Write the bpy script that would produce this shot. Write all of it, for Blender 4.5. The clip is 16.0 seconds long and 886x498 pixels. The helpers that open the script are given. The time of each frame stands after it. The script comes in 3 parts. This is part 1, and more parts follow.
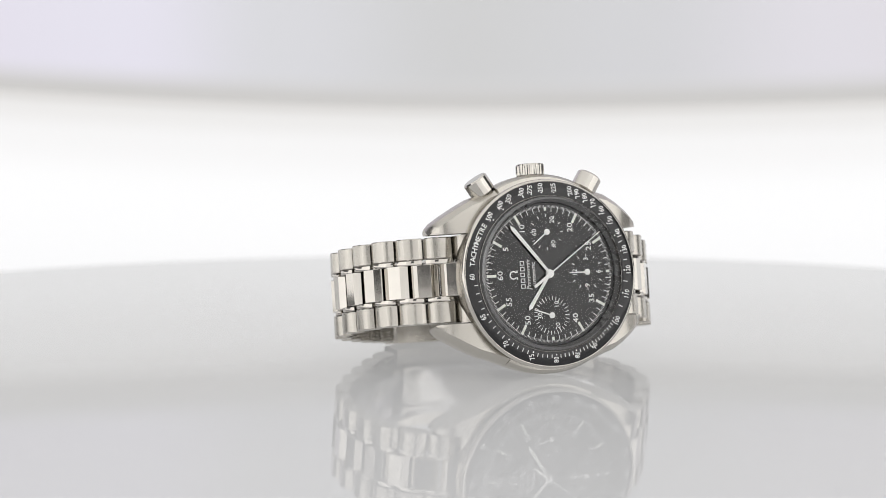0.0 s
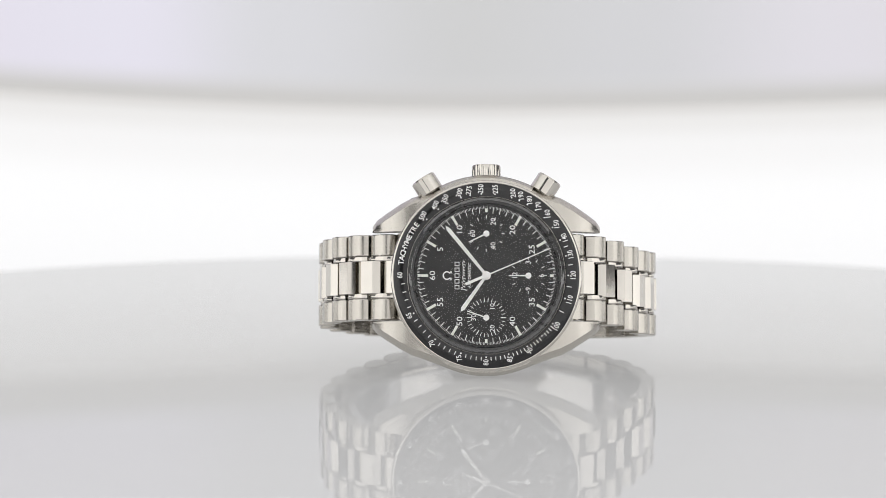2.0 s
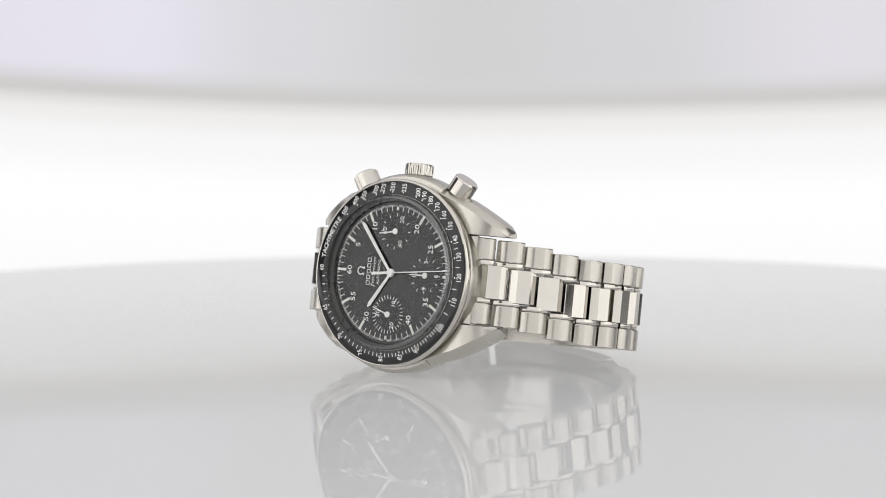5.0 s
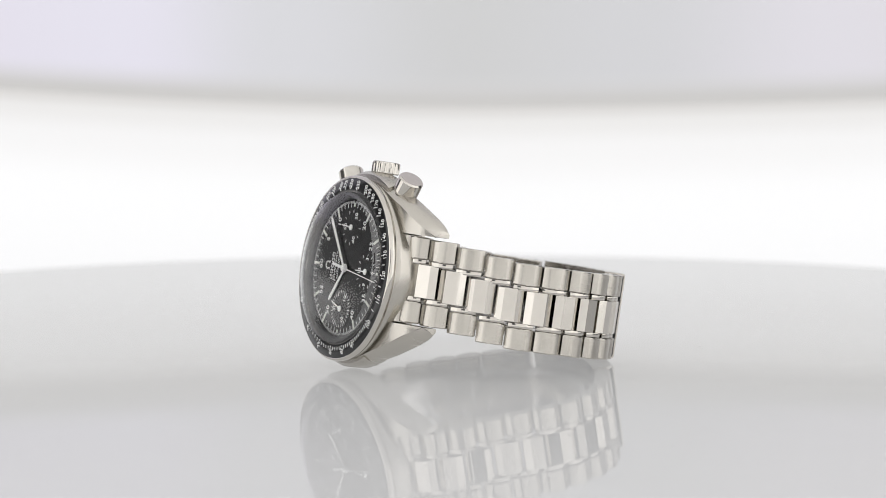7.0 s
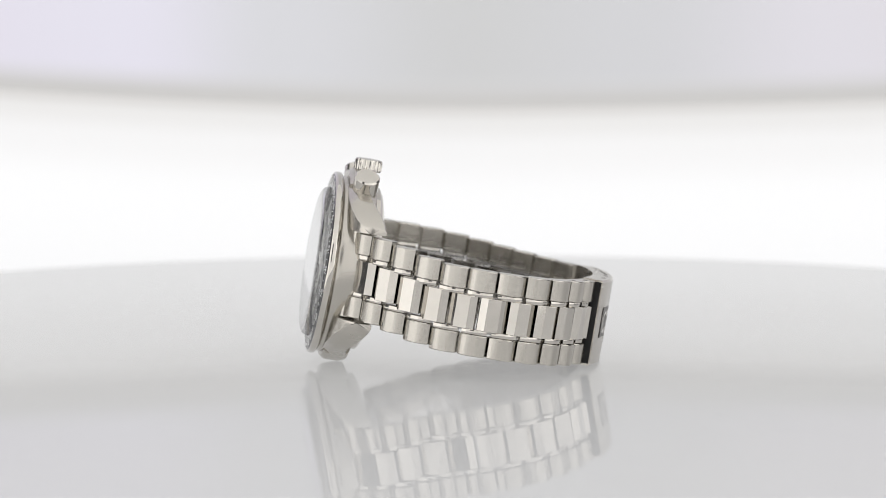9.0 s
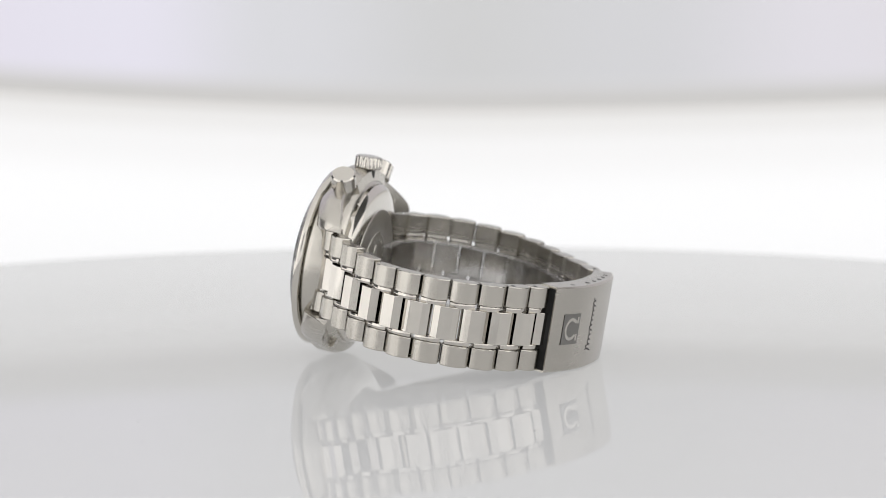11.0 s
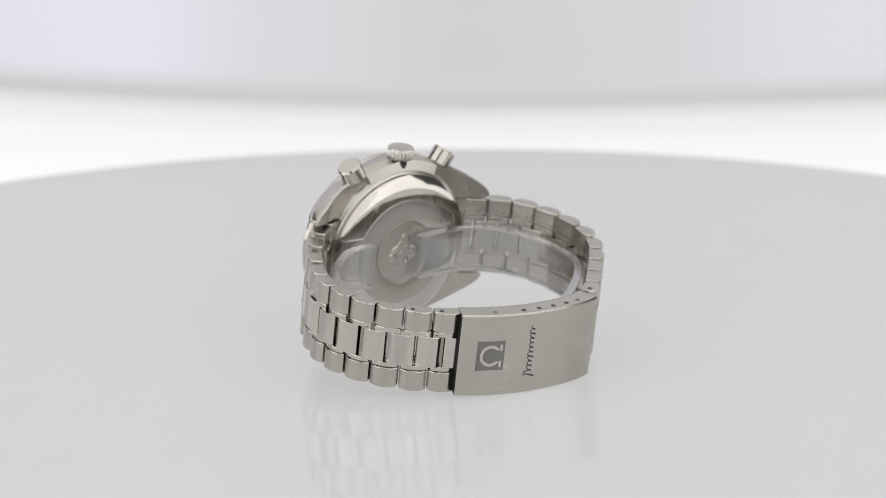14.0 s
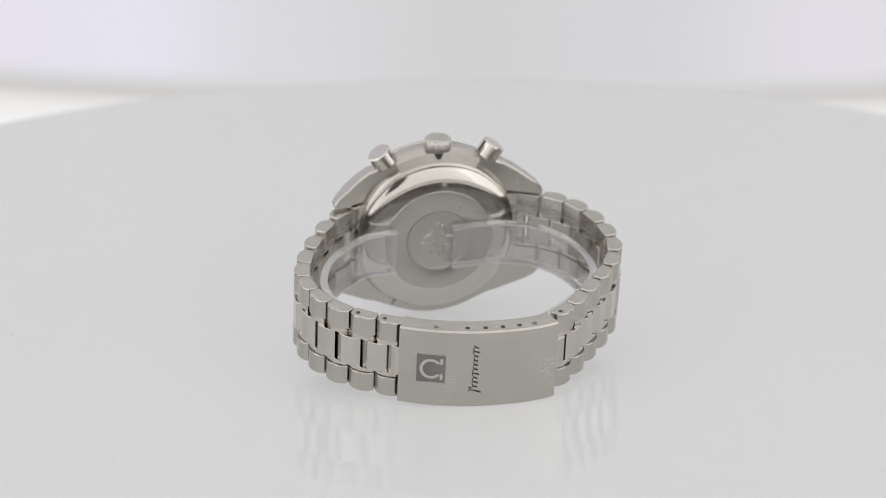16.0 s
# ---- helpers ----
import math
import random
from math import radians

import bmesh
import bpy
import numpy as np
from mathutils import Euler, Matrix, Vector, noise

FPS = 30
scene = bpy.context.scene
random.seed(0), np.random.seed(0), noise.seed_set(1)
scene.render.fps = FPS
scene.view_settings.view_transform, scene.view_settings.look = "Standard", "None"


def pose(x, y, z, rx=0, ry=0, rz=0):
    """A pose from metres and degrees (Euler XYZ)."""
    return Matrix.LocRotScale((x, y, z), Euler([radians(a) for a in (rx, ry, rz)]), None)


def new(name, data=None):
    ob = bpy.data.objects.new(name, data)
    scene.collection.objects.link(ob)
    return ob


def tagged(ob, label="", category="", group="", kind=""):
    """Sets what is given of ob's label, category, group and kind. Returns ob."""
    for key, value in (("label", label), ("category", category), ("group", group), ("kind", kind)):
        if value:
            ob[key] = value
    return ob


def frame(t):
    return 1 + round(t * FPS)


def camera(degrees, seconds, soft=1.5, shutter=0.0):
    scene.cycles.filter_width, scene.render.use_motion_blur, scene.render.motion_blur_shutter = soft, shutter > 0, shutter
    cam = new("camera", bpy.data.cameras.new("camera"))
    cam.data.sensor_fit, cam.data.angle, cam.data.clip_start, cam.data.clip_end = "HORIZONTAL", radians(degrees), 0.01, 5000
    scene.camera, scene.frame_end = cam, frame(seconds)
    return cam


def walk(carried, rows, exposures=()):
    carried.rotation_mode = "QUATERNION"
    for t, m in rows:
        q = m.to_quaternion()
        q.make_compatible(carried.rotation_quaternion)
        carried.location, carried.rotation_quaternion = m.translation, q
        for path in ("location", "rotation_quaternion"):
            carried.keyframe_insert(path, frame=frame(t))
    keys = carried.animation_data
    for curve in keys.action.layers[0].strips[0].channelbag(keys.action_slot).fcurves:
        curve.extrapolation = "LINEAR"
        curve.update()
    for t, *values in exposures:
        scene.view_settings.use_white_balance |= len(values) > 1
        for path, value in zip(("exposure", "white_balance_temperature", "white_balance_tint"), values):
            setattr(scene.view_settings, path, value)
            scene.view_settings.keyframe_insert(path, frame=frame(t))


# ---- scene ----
# ---- camera: a tripod arm that tilts about a pivot beside the turntable's axis ----
SECONDS = 16.0
cam = camera(17.82, SECONDS, soft=0.8)
cam.data.dof.use_dof = True
cam.data.dof.focus_distance = 0.575
cam.data.dof.aperture_fstop = 19.0
PIVOT = (0.0, 0.0035, 0.0077)
TILT = [(0, 0), (3, 0), (6, 0), (9.2, 0), (10.2, 0.02), (10.8, 0.38), (11.3, 1.30), (12, 3.22), (12.5, 4.54), (13, 5.83),
        (13.5, 7.17), (14, 8.52), (14.5, 9.92), (15, 11.35), (15.5, 12.78), (16, 14.15)]
arm_rows = [(t, Matrix.Translation(PIVOT) @ pose(0, 0, 0, -e)) for t, e in TILT]
seat = pose(-0.00672, -0.6070, 0.0753, 90 - 5.821)
walk(cam, [(t, m @ seat) for t, m in arm_rows], exposures=[(0, 0.0), (SECONDS, 0.0)])

# ---- light: white light tent, soft panels above and at both sides ----
world = bpy.data.worlds.new("world")
scene.world = world
world.use_nodes = True
world.node_tree.nodes["Background"].inputs[0].default_value = (0.9, 0.92, 1.0, 1)
world.node_tree.nodes["Background"].inputs[1].default_value = 0.25
TOP_GLOW, SIDE_GLOW, FRONT_GLOW, BACK_GLOW = 0.48, 0.88, 0.50, 0.985


# ---- materials ----
def nodes_of(name):
    m = bpy.data.materials.new(name)
    m.use_nodes = True
    n = m.node_tree.nodes
    return m, n, m.node_tree.links, n["Principled BSDF"]


def coords(n, l, scale):
    tc, mp = n.new("ShaderNodeTexCoord"), n.new("ShaderNodeMapping")
    l.new(tc.outputs["Object"], mp.inputs[0])
    mp.inputs["Scale"].default_value = scale
    return mp.outputs[0]


def varied(name, colour, rough, metal=0.0, spread=0.08, grain=(900, 900, 900), bump=0.0, rough_spread=0.08, ior=1.5):
    """A surface with grain and slow variation of colour and gloss."""
    m, n, l, b = nodes_of(name)
    fine, slow = n.new("ShaderNodeTexNoise"), n.new("ShaderNodeTexNoise")
    l.new(coords(n, l, grain), fine.inputs[0])
    l.new(coords(n, l, (90, 90, 90)), slow.inputs[0])
    fine.inputs["Scale"].default_value = slow.inputs["Scale"].default_value = 1.0
    mix = n.new("ShaderNodeMath")
    mix.operation = "MULTIPLY_ADD"
    l.new(fine.outputs[0], mix.inputs[0])
    mix.inputs[1].default_value = 0.6
    l.new(slow.outputs[0], mix.inputs[2])
    ramp = n.new("ShaderNodeMapRange")
    l.new(mix.outputs[0], ramp.inputs[0])
    ramp.inputs[1].default_value, ramp.inputs[2].default_value = 0.5, 1.1
    ramp.inputs[3].default_value, ramp.inputs[4].default_value = 1 - spread, 1 + spread
    col = n.new("ShaderNodeVectorMath")
    col.operation = "SCALE"
    col.inputs[0].default_value = colour
    l.new(ramp.outputs[0], col.inputs["Scale"])
    l.new(col.outputs[0], b.inputs["Base Color"])
    r = n.new("ShaderNodeMapRange")
    l.new(mix.outputs[0], r.inputs[0])
    r.inputs[1].default_value, r.inputs[2].default_value = 0.5, 1.1
    r.inputs[3].default_value, r.inputs[4].default_value = max(rough - rough_spread, 0.02), rough + rough_spread
    l.new(r.outputs[0], b.inputs["Roughness"])
    b.inputs["Metallic"].default_value, b.inputs["IOR"].default_value = metal, ior
    if bump:
        bn = n.new("ShaderNodeBump")
        bn.inputs["Strength"].default_value, bn.inputs["Distance"].default_value = bump, 0.00002
        l.new(fine.outputs[0], bn.inputs["Height"])
        l.new(bn.outputs[0], b.inputs["Normal"])
    return m


def glow(name, colour, strength):
    m, n, l, b = nodes_of(name)
    b.inputs["Base Color"].default_value = (0.8, 0.8, 0.8, 1)
    b.inputs["Roughness"].default_value = 0.9
    b.inputs["Emission Color"].default_value = (*colour, 1)
    b.inputs["Emission Strength"].default_value = strength
    return m


STEEL = (0.50, 0.478, 0.435)
brushed = varied("brushed_steel", STEEL, 0.24, 1, 0.05, (120, 120, 6000), 0.10, 0.05)
brushed_case = varied("brushed_case_steel", STEEL, 0.26, 1, 0.04, (4000, 200, 200), 0.015, 0.02)
polished = varied("polished_steel", (0.57, 0.546, 0.503), 0.08, 1, 0.03, (700, 700, 700), 0.0, 0.03)
back_steel = varied("caseback_steel", (0.46, 0.441, 0.404), 0.33, 1, 0.06, (2500, 2500, 2500), 0.08, 0.06)
insert_black = varied("bezel_black", (0.010, 0.010, 0.011), 0.13, 0, 0.2, (1500, 1500, 1500), 0.0, 0.02)
dial_black = varied("dial_black", (0.009, 0.009, 0.009), 0.20, 0, 0.05, (1500, 1500, 1500), 0.0, 0.01)
dial_black.node_tree.nodes["Principled BSDF"].inputs["Specular IOR Level"].default_value = 0.55
flange_grey = varied("flange_grey", (0.06, 0.06, 0.06), 0.3, 0.6, 0.1)
print_white = varied("printed_white", (0.78, 0.78, 0.77), 0.5, 0, 0.03)
hand_white = varied("hand_white", (0.80, 0.80, 0.78), 0.35, 0, 0.03)
lume = varied("luminous_paint", (0.72, 0.74, 0.68), 0.6, 0, 0.04)
dark_gap = varied("dark_recess", (0.03, 0.029, 0.027), 0.5, 0.3, 0.1)
engraved = varied("etched_grey", (0.20, 0.195, 0.185), 0.5, 0.7, 0.1, (3000, 3000, 3000), 0.3)
painted_hollow = varied("painted_hollow_dark", (0.004, 0.004, 0.004), 0.7, 0, 0.1)
ink = varied("engraving_dark", (0.045, 0.043, 0.04), 0.5, 0.2, 0.1)
dust_mat = varied("dust", (0.22, 0.22, 0.23), 0.9, 0)
machine = varied("grey_paint", (0.35, 0.35, 0.36), 0.5, 0, 0.05)
dark_cloth = varied("dark_cloth", (0.11, 0.11, 0.112), 0.9, 0, 0.1)
rear_cloth = varied("unlit_side_grey", (0.11, 0.11, 0.112), 0.9, 0, 0.06, (300, 300, 300))
tent_white = varied("tent_fabric", (0.75, 0.75, 0.76), 0.9, 0, 0.03, (300, 300, 300))
top_light = glow("soft_panel_top", (1.0, 0.985, 0.96), TOP_GLOW)
front_light = glow("soft_panel_front", (1.0, 0.985, 0.97), FRONT_GLOW)
side_light = glow("soft_panel_side", (1.0, 0.985, 0.97), SIDE_GLOW)


def clear(name, tint, steep, gloss, rough=0.02, milky=0.0, base=0.034):
    m, n, l, b = nodes_of(name)
    tr, gl, fr, mx = (n.new("ShaderNode" + k) for k in ("BsdfTransparent", "BsdfGlossy", "LayerWeight", "MixShader"))
    tr.inputs[0].default_value = (*tint, 1)
    gl.inputs["Roughness"].default_value = rough
    fr.inputs["Blend"].default_value = 0.5
    power, scale = n.new("ShaderNodeMath"), n.new("ShaderNodeMath")
    power.operation, scale.operation = "POWER", "MULTIPLY_ADD"
    power.inputs[1].default_value = steep
    scale.inputs[1].default_value, scale.inputs[2].default_value = gloss, base
    l.new(fr.outputs["Facing"], power.inputs[0])
    l.new(power.outputs[0], scale.inputs[0])
    l.new(scale.outputs[0], mx.inputs[0])
    if milky:
        df, m2 = n.new("ShaderNodeBsdfDiffuse"), n.new("ShaderNodeMixShader")
        df.inputs[0].default_value = (0.8, 0.8, 0.8, 1)
        m2.inputs[0].default_value = milky
        l.new(mx.outputs[0], m2.inputs[1])
        l.new(df.outputs[0], m2.inputs[2])
        mx = m2
    l.new(tr.outputs[0], mx.inputs[1])
    l.new(gl.outputs[0], mx.inputs[2])
    l.new(mx.outputs[0], n["Material Output"].inputs[0])
    return m



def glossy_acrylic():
    """Opal acrylic: a pale scattering body with emission put in for light from below, under a gloss that grows towards
    grazing view.
    """
    m = varied("glowing_white_acrylic", (0.20, 0.20, 0.2025), 0.6, 0, 0.012, (60, 60, 60), 0, 0.02)
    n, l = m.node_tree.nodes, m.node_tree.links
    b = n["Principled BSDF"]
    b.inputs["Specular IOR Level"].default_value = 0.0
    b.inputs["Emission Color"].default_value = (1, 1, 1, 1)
    # Added glow lifts the disc and thins contact shadows; no lamp lies beneath.
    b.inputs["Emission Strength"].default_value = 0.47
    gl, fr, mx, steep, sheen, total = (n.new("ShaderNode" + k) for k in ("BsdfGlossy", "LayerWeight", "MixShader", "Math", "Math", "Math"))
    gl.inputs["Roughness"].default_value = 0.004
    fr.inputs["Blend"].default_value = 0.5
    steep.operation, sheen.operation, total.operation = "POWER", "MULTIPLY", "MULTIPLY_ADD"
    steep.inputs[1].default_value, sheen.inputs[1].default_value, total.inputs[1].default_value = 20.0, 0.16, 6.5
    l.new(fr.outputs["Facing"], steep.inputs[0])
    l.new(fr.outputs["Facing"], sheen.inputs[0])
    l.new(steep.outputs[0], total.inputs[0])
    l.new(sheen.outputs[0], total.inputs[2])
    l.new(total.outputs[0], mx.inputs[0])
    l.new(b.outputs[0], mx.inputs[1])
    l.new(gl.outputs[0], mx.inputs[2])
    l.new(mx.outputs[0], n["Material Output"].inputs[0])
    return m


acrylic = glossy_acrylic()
crystal_mat = clear("crystal", (0.97, 0.97, 0.97), 6.5, 5.0, 0.10, base=0.008)
crystal_edge = clear("crystal_edge", (0.8, 0.8, 0.8), 3.0, 1.6, 0.08, 0.16)
cuff_rim = clear("frosted_rim", (0.9, 0.9, 0.905), 3.0, 0.6, 0.2, 0.5)
cuff_mat = clear("clear_plastic", (0.95, 0.95, 0.955), 3.0, 0.6, 0.05, 0.15)


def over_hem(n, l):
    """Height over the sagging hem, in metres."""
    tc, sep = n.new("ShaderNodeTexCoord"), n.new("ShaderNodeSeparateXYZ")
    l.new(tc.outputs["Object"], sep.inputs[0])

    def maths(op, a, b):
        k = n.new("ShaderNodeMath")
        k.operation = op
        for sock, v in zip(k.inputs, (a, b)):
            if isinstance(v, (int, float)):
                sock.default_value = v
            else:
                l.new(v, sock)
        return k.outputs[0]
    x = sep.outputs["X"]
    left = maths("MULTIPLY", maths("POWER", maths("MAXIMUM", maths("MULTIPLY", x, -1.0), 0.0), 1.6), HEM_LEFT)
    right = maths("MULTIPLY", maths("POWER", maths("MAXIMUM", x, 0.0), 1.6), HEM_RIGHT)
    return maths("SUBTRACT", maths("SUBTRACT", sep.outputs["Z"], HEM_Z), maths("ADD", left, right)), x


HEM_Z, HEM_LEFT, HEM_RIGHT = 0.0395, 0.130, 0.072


def ramp_of(n, l, value, stops):
    """Colours at values in metres, smoothly joined."""
    lo, hi = stops[0][0], stops[-1][0]
    mr, ramp = n.new("ShaderNodeMapRange"), n.new("ShaderNodeValToRGB")
    l.new(value, mr.inputs[0])
    mr.inputs[1].default_value, mr.inputs[2].default_value = lo, hi
    l.new(mr.outputs[0], ramp.inputs[0])
    ramp.color_ramp.interpolation = "EASE"
    el = ramp.color_ramp.elements
    el[0].color, el[1].color = (*stops[0][1], 1), (*stops[-1][1], 1)
    for v, c in stops[1:-1]:
        el.new((v - lo) / (hi - lo)).color = (*c, 1)
    return ramp.outputs[0]


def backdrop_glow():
    """Lower diffuser: painted back-light, brightest low down, shaded dimmer where it goes behind the upper panel."""
    m, n, l, b = nodes_of("diffuser_painted_glow")
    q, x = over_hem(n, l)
    # The ramp paints the soft, dim shade below the hem into the emission.
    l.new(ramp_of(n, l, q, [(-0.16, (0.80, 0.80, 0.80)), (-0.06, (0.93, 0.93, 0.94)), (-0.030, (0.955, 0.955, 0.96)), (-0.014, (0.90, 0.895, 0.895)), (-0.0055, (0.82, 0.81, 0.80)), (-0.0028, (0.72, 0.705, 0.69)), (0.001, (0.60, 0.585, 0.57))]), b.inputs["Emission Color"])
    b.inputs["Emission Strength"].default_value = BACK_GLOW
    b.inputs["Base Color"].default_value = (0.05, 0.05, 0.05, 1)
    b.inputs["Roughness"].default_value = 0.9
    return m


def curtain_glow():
    """Upper diffuser: pale grey; lilac side light and a dim hem are painted into its glow."""
    m, n, l, b = nodes_of("upper_diffuser_painted_glow")
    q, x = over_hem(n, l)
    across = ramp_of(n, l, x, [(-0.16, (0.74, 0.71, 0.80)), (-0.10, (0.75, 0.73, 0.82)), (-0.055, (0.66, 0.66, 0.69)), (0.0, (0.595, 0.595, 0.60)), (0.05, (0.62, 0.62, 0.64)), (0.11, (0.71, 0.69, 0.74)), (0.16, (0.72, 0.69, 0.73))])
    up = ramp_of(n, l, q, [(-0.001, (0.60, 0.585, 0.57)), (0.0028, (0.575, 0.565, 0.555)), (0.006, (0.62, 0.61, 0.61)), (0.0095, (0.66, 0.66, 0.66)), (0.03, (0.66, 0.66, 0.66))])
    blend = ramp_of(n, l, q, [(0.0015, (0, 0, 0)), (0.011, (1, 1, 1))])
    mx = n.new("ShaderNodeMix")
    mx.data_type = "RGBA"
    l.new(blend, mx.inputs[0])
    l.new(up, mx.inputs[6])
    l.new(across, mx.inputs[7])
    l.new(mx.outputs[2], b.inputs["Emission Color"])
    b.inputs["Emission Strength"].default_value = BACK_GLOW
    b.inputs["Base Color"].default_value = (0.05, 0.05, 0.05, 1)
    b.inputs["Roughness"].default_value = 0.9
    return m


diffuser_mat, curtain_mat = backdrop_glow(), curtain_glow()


# ---- mesh tools ----
def finish(bm, name, material, smooth=40):
    bmesh.ops.recalc_face_normals(bm, faces=bm.faces)
    me = bpy.data.meshes.new(name)
    bm.to_mesh(me)
    bm.free()
    me.materials.append(material)
    me.polygons.foreach_set("use_smooth", [True] * len(me.polygons))
    me.set_sharp_from_angle(angle=radians(smooth))
    return me


def part(name, bm, material, parent, label="", m=None, smooth=40):
    """Links a bmesh (or a mesh that alike pieces share) as one object under parent."""
    me = finish(bm, name, material, smooth) if isinstance(bm, bmesh.types.BMesh) else bm
    ob = new(name, me)
    ob.parent = parent
    if m is not None:
        ob.matrix_basis = m
    return tagged(ob, label)


def box(x0, x1, y0, y1, z0, z1, bevel=0.0, segments=2):
    bm = bmesh.new()
    bmesh.ops.create_cube(bm, size=1)
    for v in bm.verts:
        v.co = Vector((x0 + (v.co.x + 0.5) * (x1 - x0), y0 + (v.co.y + 0.5) * (y1 - y0), z0 + (v.co.z + 0.5) * (z1 - z0)))
    if bevel:
        bmesh.ops.bevel(bm, geom=bm.edges[:], offset=bevel, segments=segments, affect="EDGES", profile=0.5)
    return bm


def lathe(profile, steps=96, axis="Y", start=0.0, turn=360.0, closed=False):
    """Turns (radius, along) pairs about an axis; closed joins the last pair to the first."""
    bm = bmesh.new()
    full = turn >= 360
    rings = []
    for i in range(steps if full else steps + 1):
        a = radians(start + turn * i / steps)
        c, s = math.cos(a), math.sin(a)
        rings.append([bm.verts.new((r * c, d, r * s) if axis == "Y" else (r * c, r * s, d)) for r, d in profile])
    n = len(profile)
    for i in range(len(rings) if full else len(rings) - 1):
        p, q = rings[i], rings[(i + 1) % len(rings)]
        for j in range(n if closed else n - 1):
            k = (j + 1) % n
            bm.faces.new((p[j], p[k], q[k], q[j]))
    if not full and closed:
        bm.faces.new(rings[0])
        bm.faces.new(rings[-1][::-1])
    bmesh.ops.remove_doubles(bm, verts=bm.verts, dist=1e-6)
    bmesh.ops.dissolve_degenerate(bm, edges=bm.edges, dist=1e-6)
    return bm


def prism(outline, d0, d1, bevel=0.0, segments=2):
    """A solid of (x, u) outline between two depths along Y."""
    bm = bmesh.new()
    f = bm.faces.new([bm.verts.new((x, d0, u)) for x, u in outline])
    r = bmesh.ops.extrude_face_region(bm, geom=[f])
    for v in r["geom"]:
        if isinstance(v, bmesh.types.BMVert):
            v.co.y = d1
    if bevel:
        bmesh.ops.bevel(bm, geom=bm.edges[:], offset=bevel, segments=segments, affect="EDGES", profile=0.5)
    return bm


def loft(sections):
    bm = bmesh.new()
    rows = [[bm.verts.new(p) for p in s] for s in sections]
    n = len(rows[0])
    for a, b in zip(rows, rows[1:]):
        for j in range(n):
            bm.faces.new((a[j], a[(j + 1) % n], b[(j + 1) % n], b[j]))
    bm.faces.new(rows[0])
    bm.faces.new(rows[-1][::-1])
    return bm


def joined(*bms):
    out = bmesh.new()
    for b in bms:
        me = bpy.data.meshes.new("tmp")
        b.to_mesh(me)
        out.from_mesh(me)
        b.free()
        bpy.data.meshes.remove(me)
    return out


def moved(bm, m):
    bmesh.ops.transform(bm, matrix=m, verts=bm.verts)
    return bm


def writing(text, size, depth=0.03, weight=0.0):
    """Flat letters in the XY plane, centred, a little raised."""
    cu = bpy.data.curves.new("tmp", "FONT")
    cu.body, cu.size, cu.align_x, cu.align_y = text, size, "CENTER", "CENTER"
    cu.resolution_u, cu.extrude, cu.offset = 2, depth, weight * size
    ob = bpy.data.objects.new("tmp", cu)
    scene.collection.objects.link(ob)
    me = bpy.data.meshes.new_from_object(ob.evaluated_get(bpy.context.evaluated_depsgraph_get()))
    bm = bmesh.new()
    bm.from_mesh(me)
    bpy.data.objects.remove(ob)
    bpy.data.curves.remove(cu)
    bpy.data.meshes.remove(me)
    return bm


MM = Matrix.Diagonal((0.001, 0.001, 0.001, 1))

# ---- the place: tent, machine arm with diffusers, turntable ----
tent_floor = part("floor", box(-1.2, 1.2, -1.1, 1.0, -0.42, -0.40), machine, None)
tagged(tent_floor, "grey painted floor under the photo turntable", "floor", kind="structure")
ceiling = part("ceiling", box(-0.95, 0.95, -0.90, 0.95, 0.70, 0.72), top_light, None)
tagged(ceiling, "white glowing soft light panel above the turntable", "ceiling light", kind="structure")
LIT_TO, LIT_LOW = -0.06, 0.05
# Unseen rear sides, coloured dark to put dark bands into dial and steel.
for nm, x0, x1 in (("wall_west", -0.97, -0.95), ("wall_east", 0.95, 0.97)):
    tagged(part(nm, box(x0, x1, LIT_TO, 0.95, LIT_LOW, 0.70), rear_cloth, None), "unseen upper tent side, coloured dark grey to stand for unlit fabric", "wall", kind="structure")
for nm, x0, x1 in (("panel_west", -0.97, -0.95), ("panel_east", 0.95, 0.97)):
    sheet = joined(box(x0, x1, -0.90, LIT_TO, -0.40, 0.70), box(x0, x1, LIT_TO, 0.95, -0.40, LIT_LOW))
    tagged(part(nm, sheet, side_light, None), "white glowing fabric side of the light tent", "wall", kind="structure")
tagged(part("wall_north", box(-0.97, 0.97, 0.95, 0.97, -0.40, 0.72), tent_white, None), "white fabric back of the light tent", "wall", kind="structure")
# Unseen front; its slot is added so the dial mirrors something dark.
wall_south = part("wall_south", joined(box(-0.97, -0.42, -0.92, -0.90, -0.40, 0.72), box(-0.12, 0.97, -0.92, -0.90, -0.40, 0.72), box(-0.42, -0.12, -0.92, -0.90, -0.40, 0.165), box(-0.42, -0.12, -0.92, -0.90, 0.60, 0.72)), front_light, None)
tagged(wall_south, "white glowing fabric tent front, slot added for dark reflections", "wall", kind="structure")
# Unseen cloth, added to keep the slot dark in reflections.
tagged(part("curtain_south", box(-0.62, 0.36, -0.99, -0.97, -0.40, 0.72), dark_cloth, None), "unseen dark cloth added behind the slot for dark reflections", "curtain", kind="structure")

backdrop = tagged(new("tilting_backdrop"), "white and pale grey glowing diffuser panels behind the turntable", "backdrop")
part("lower_diffuser", box(-0.42, 0.42, 0.262, 0.266, -0.19, 0.075), diffuser_mat, backdrop, "white lower panel, painted glow shaded darker below the hem")


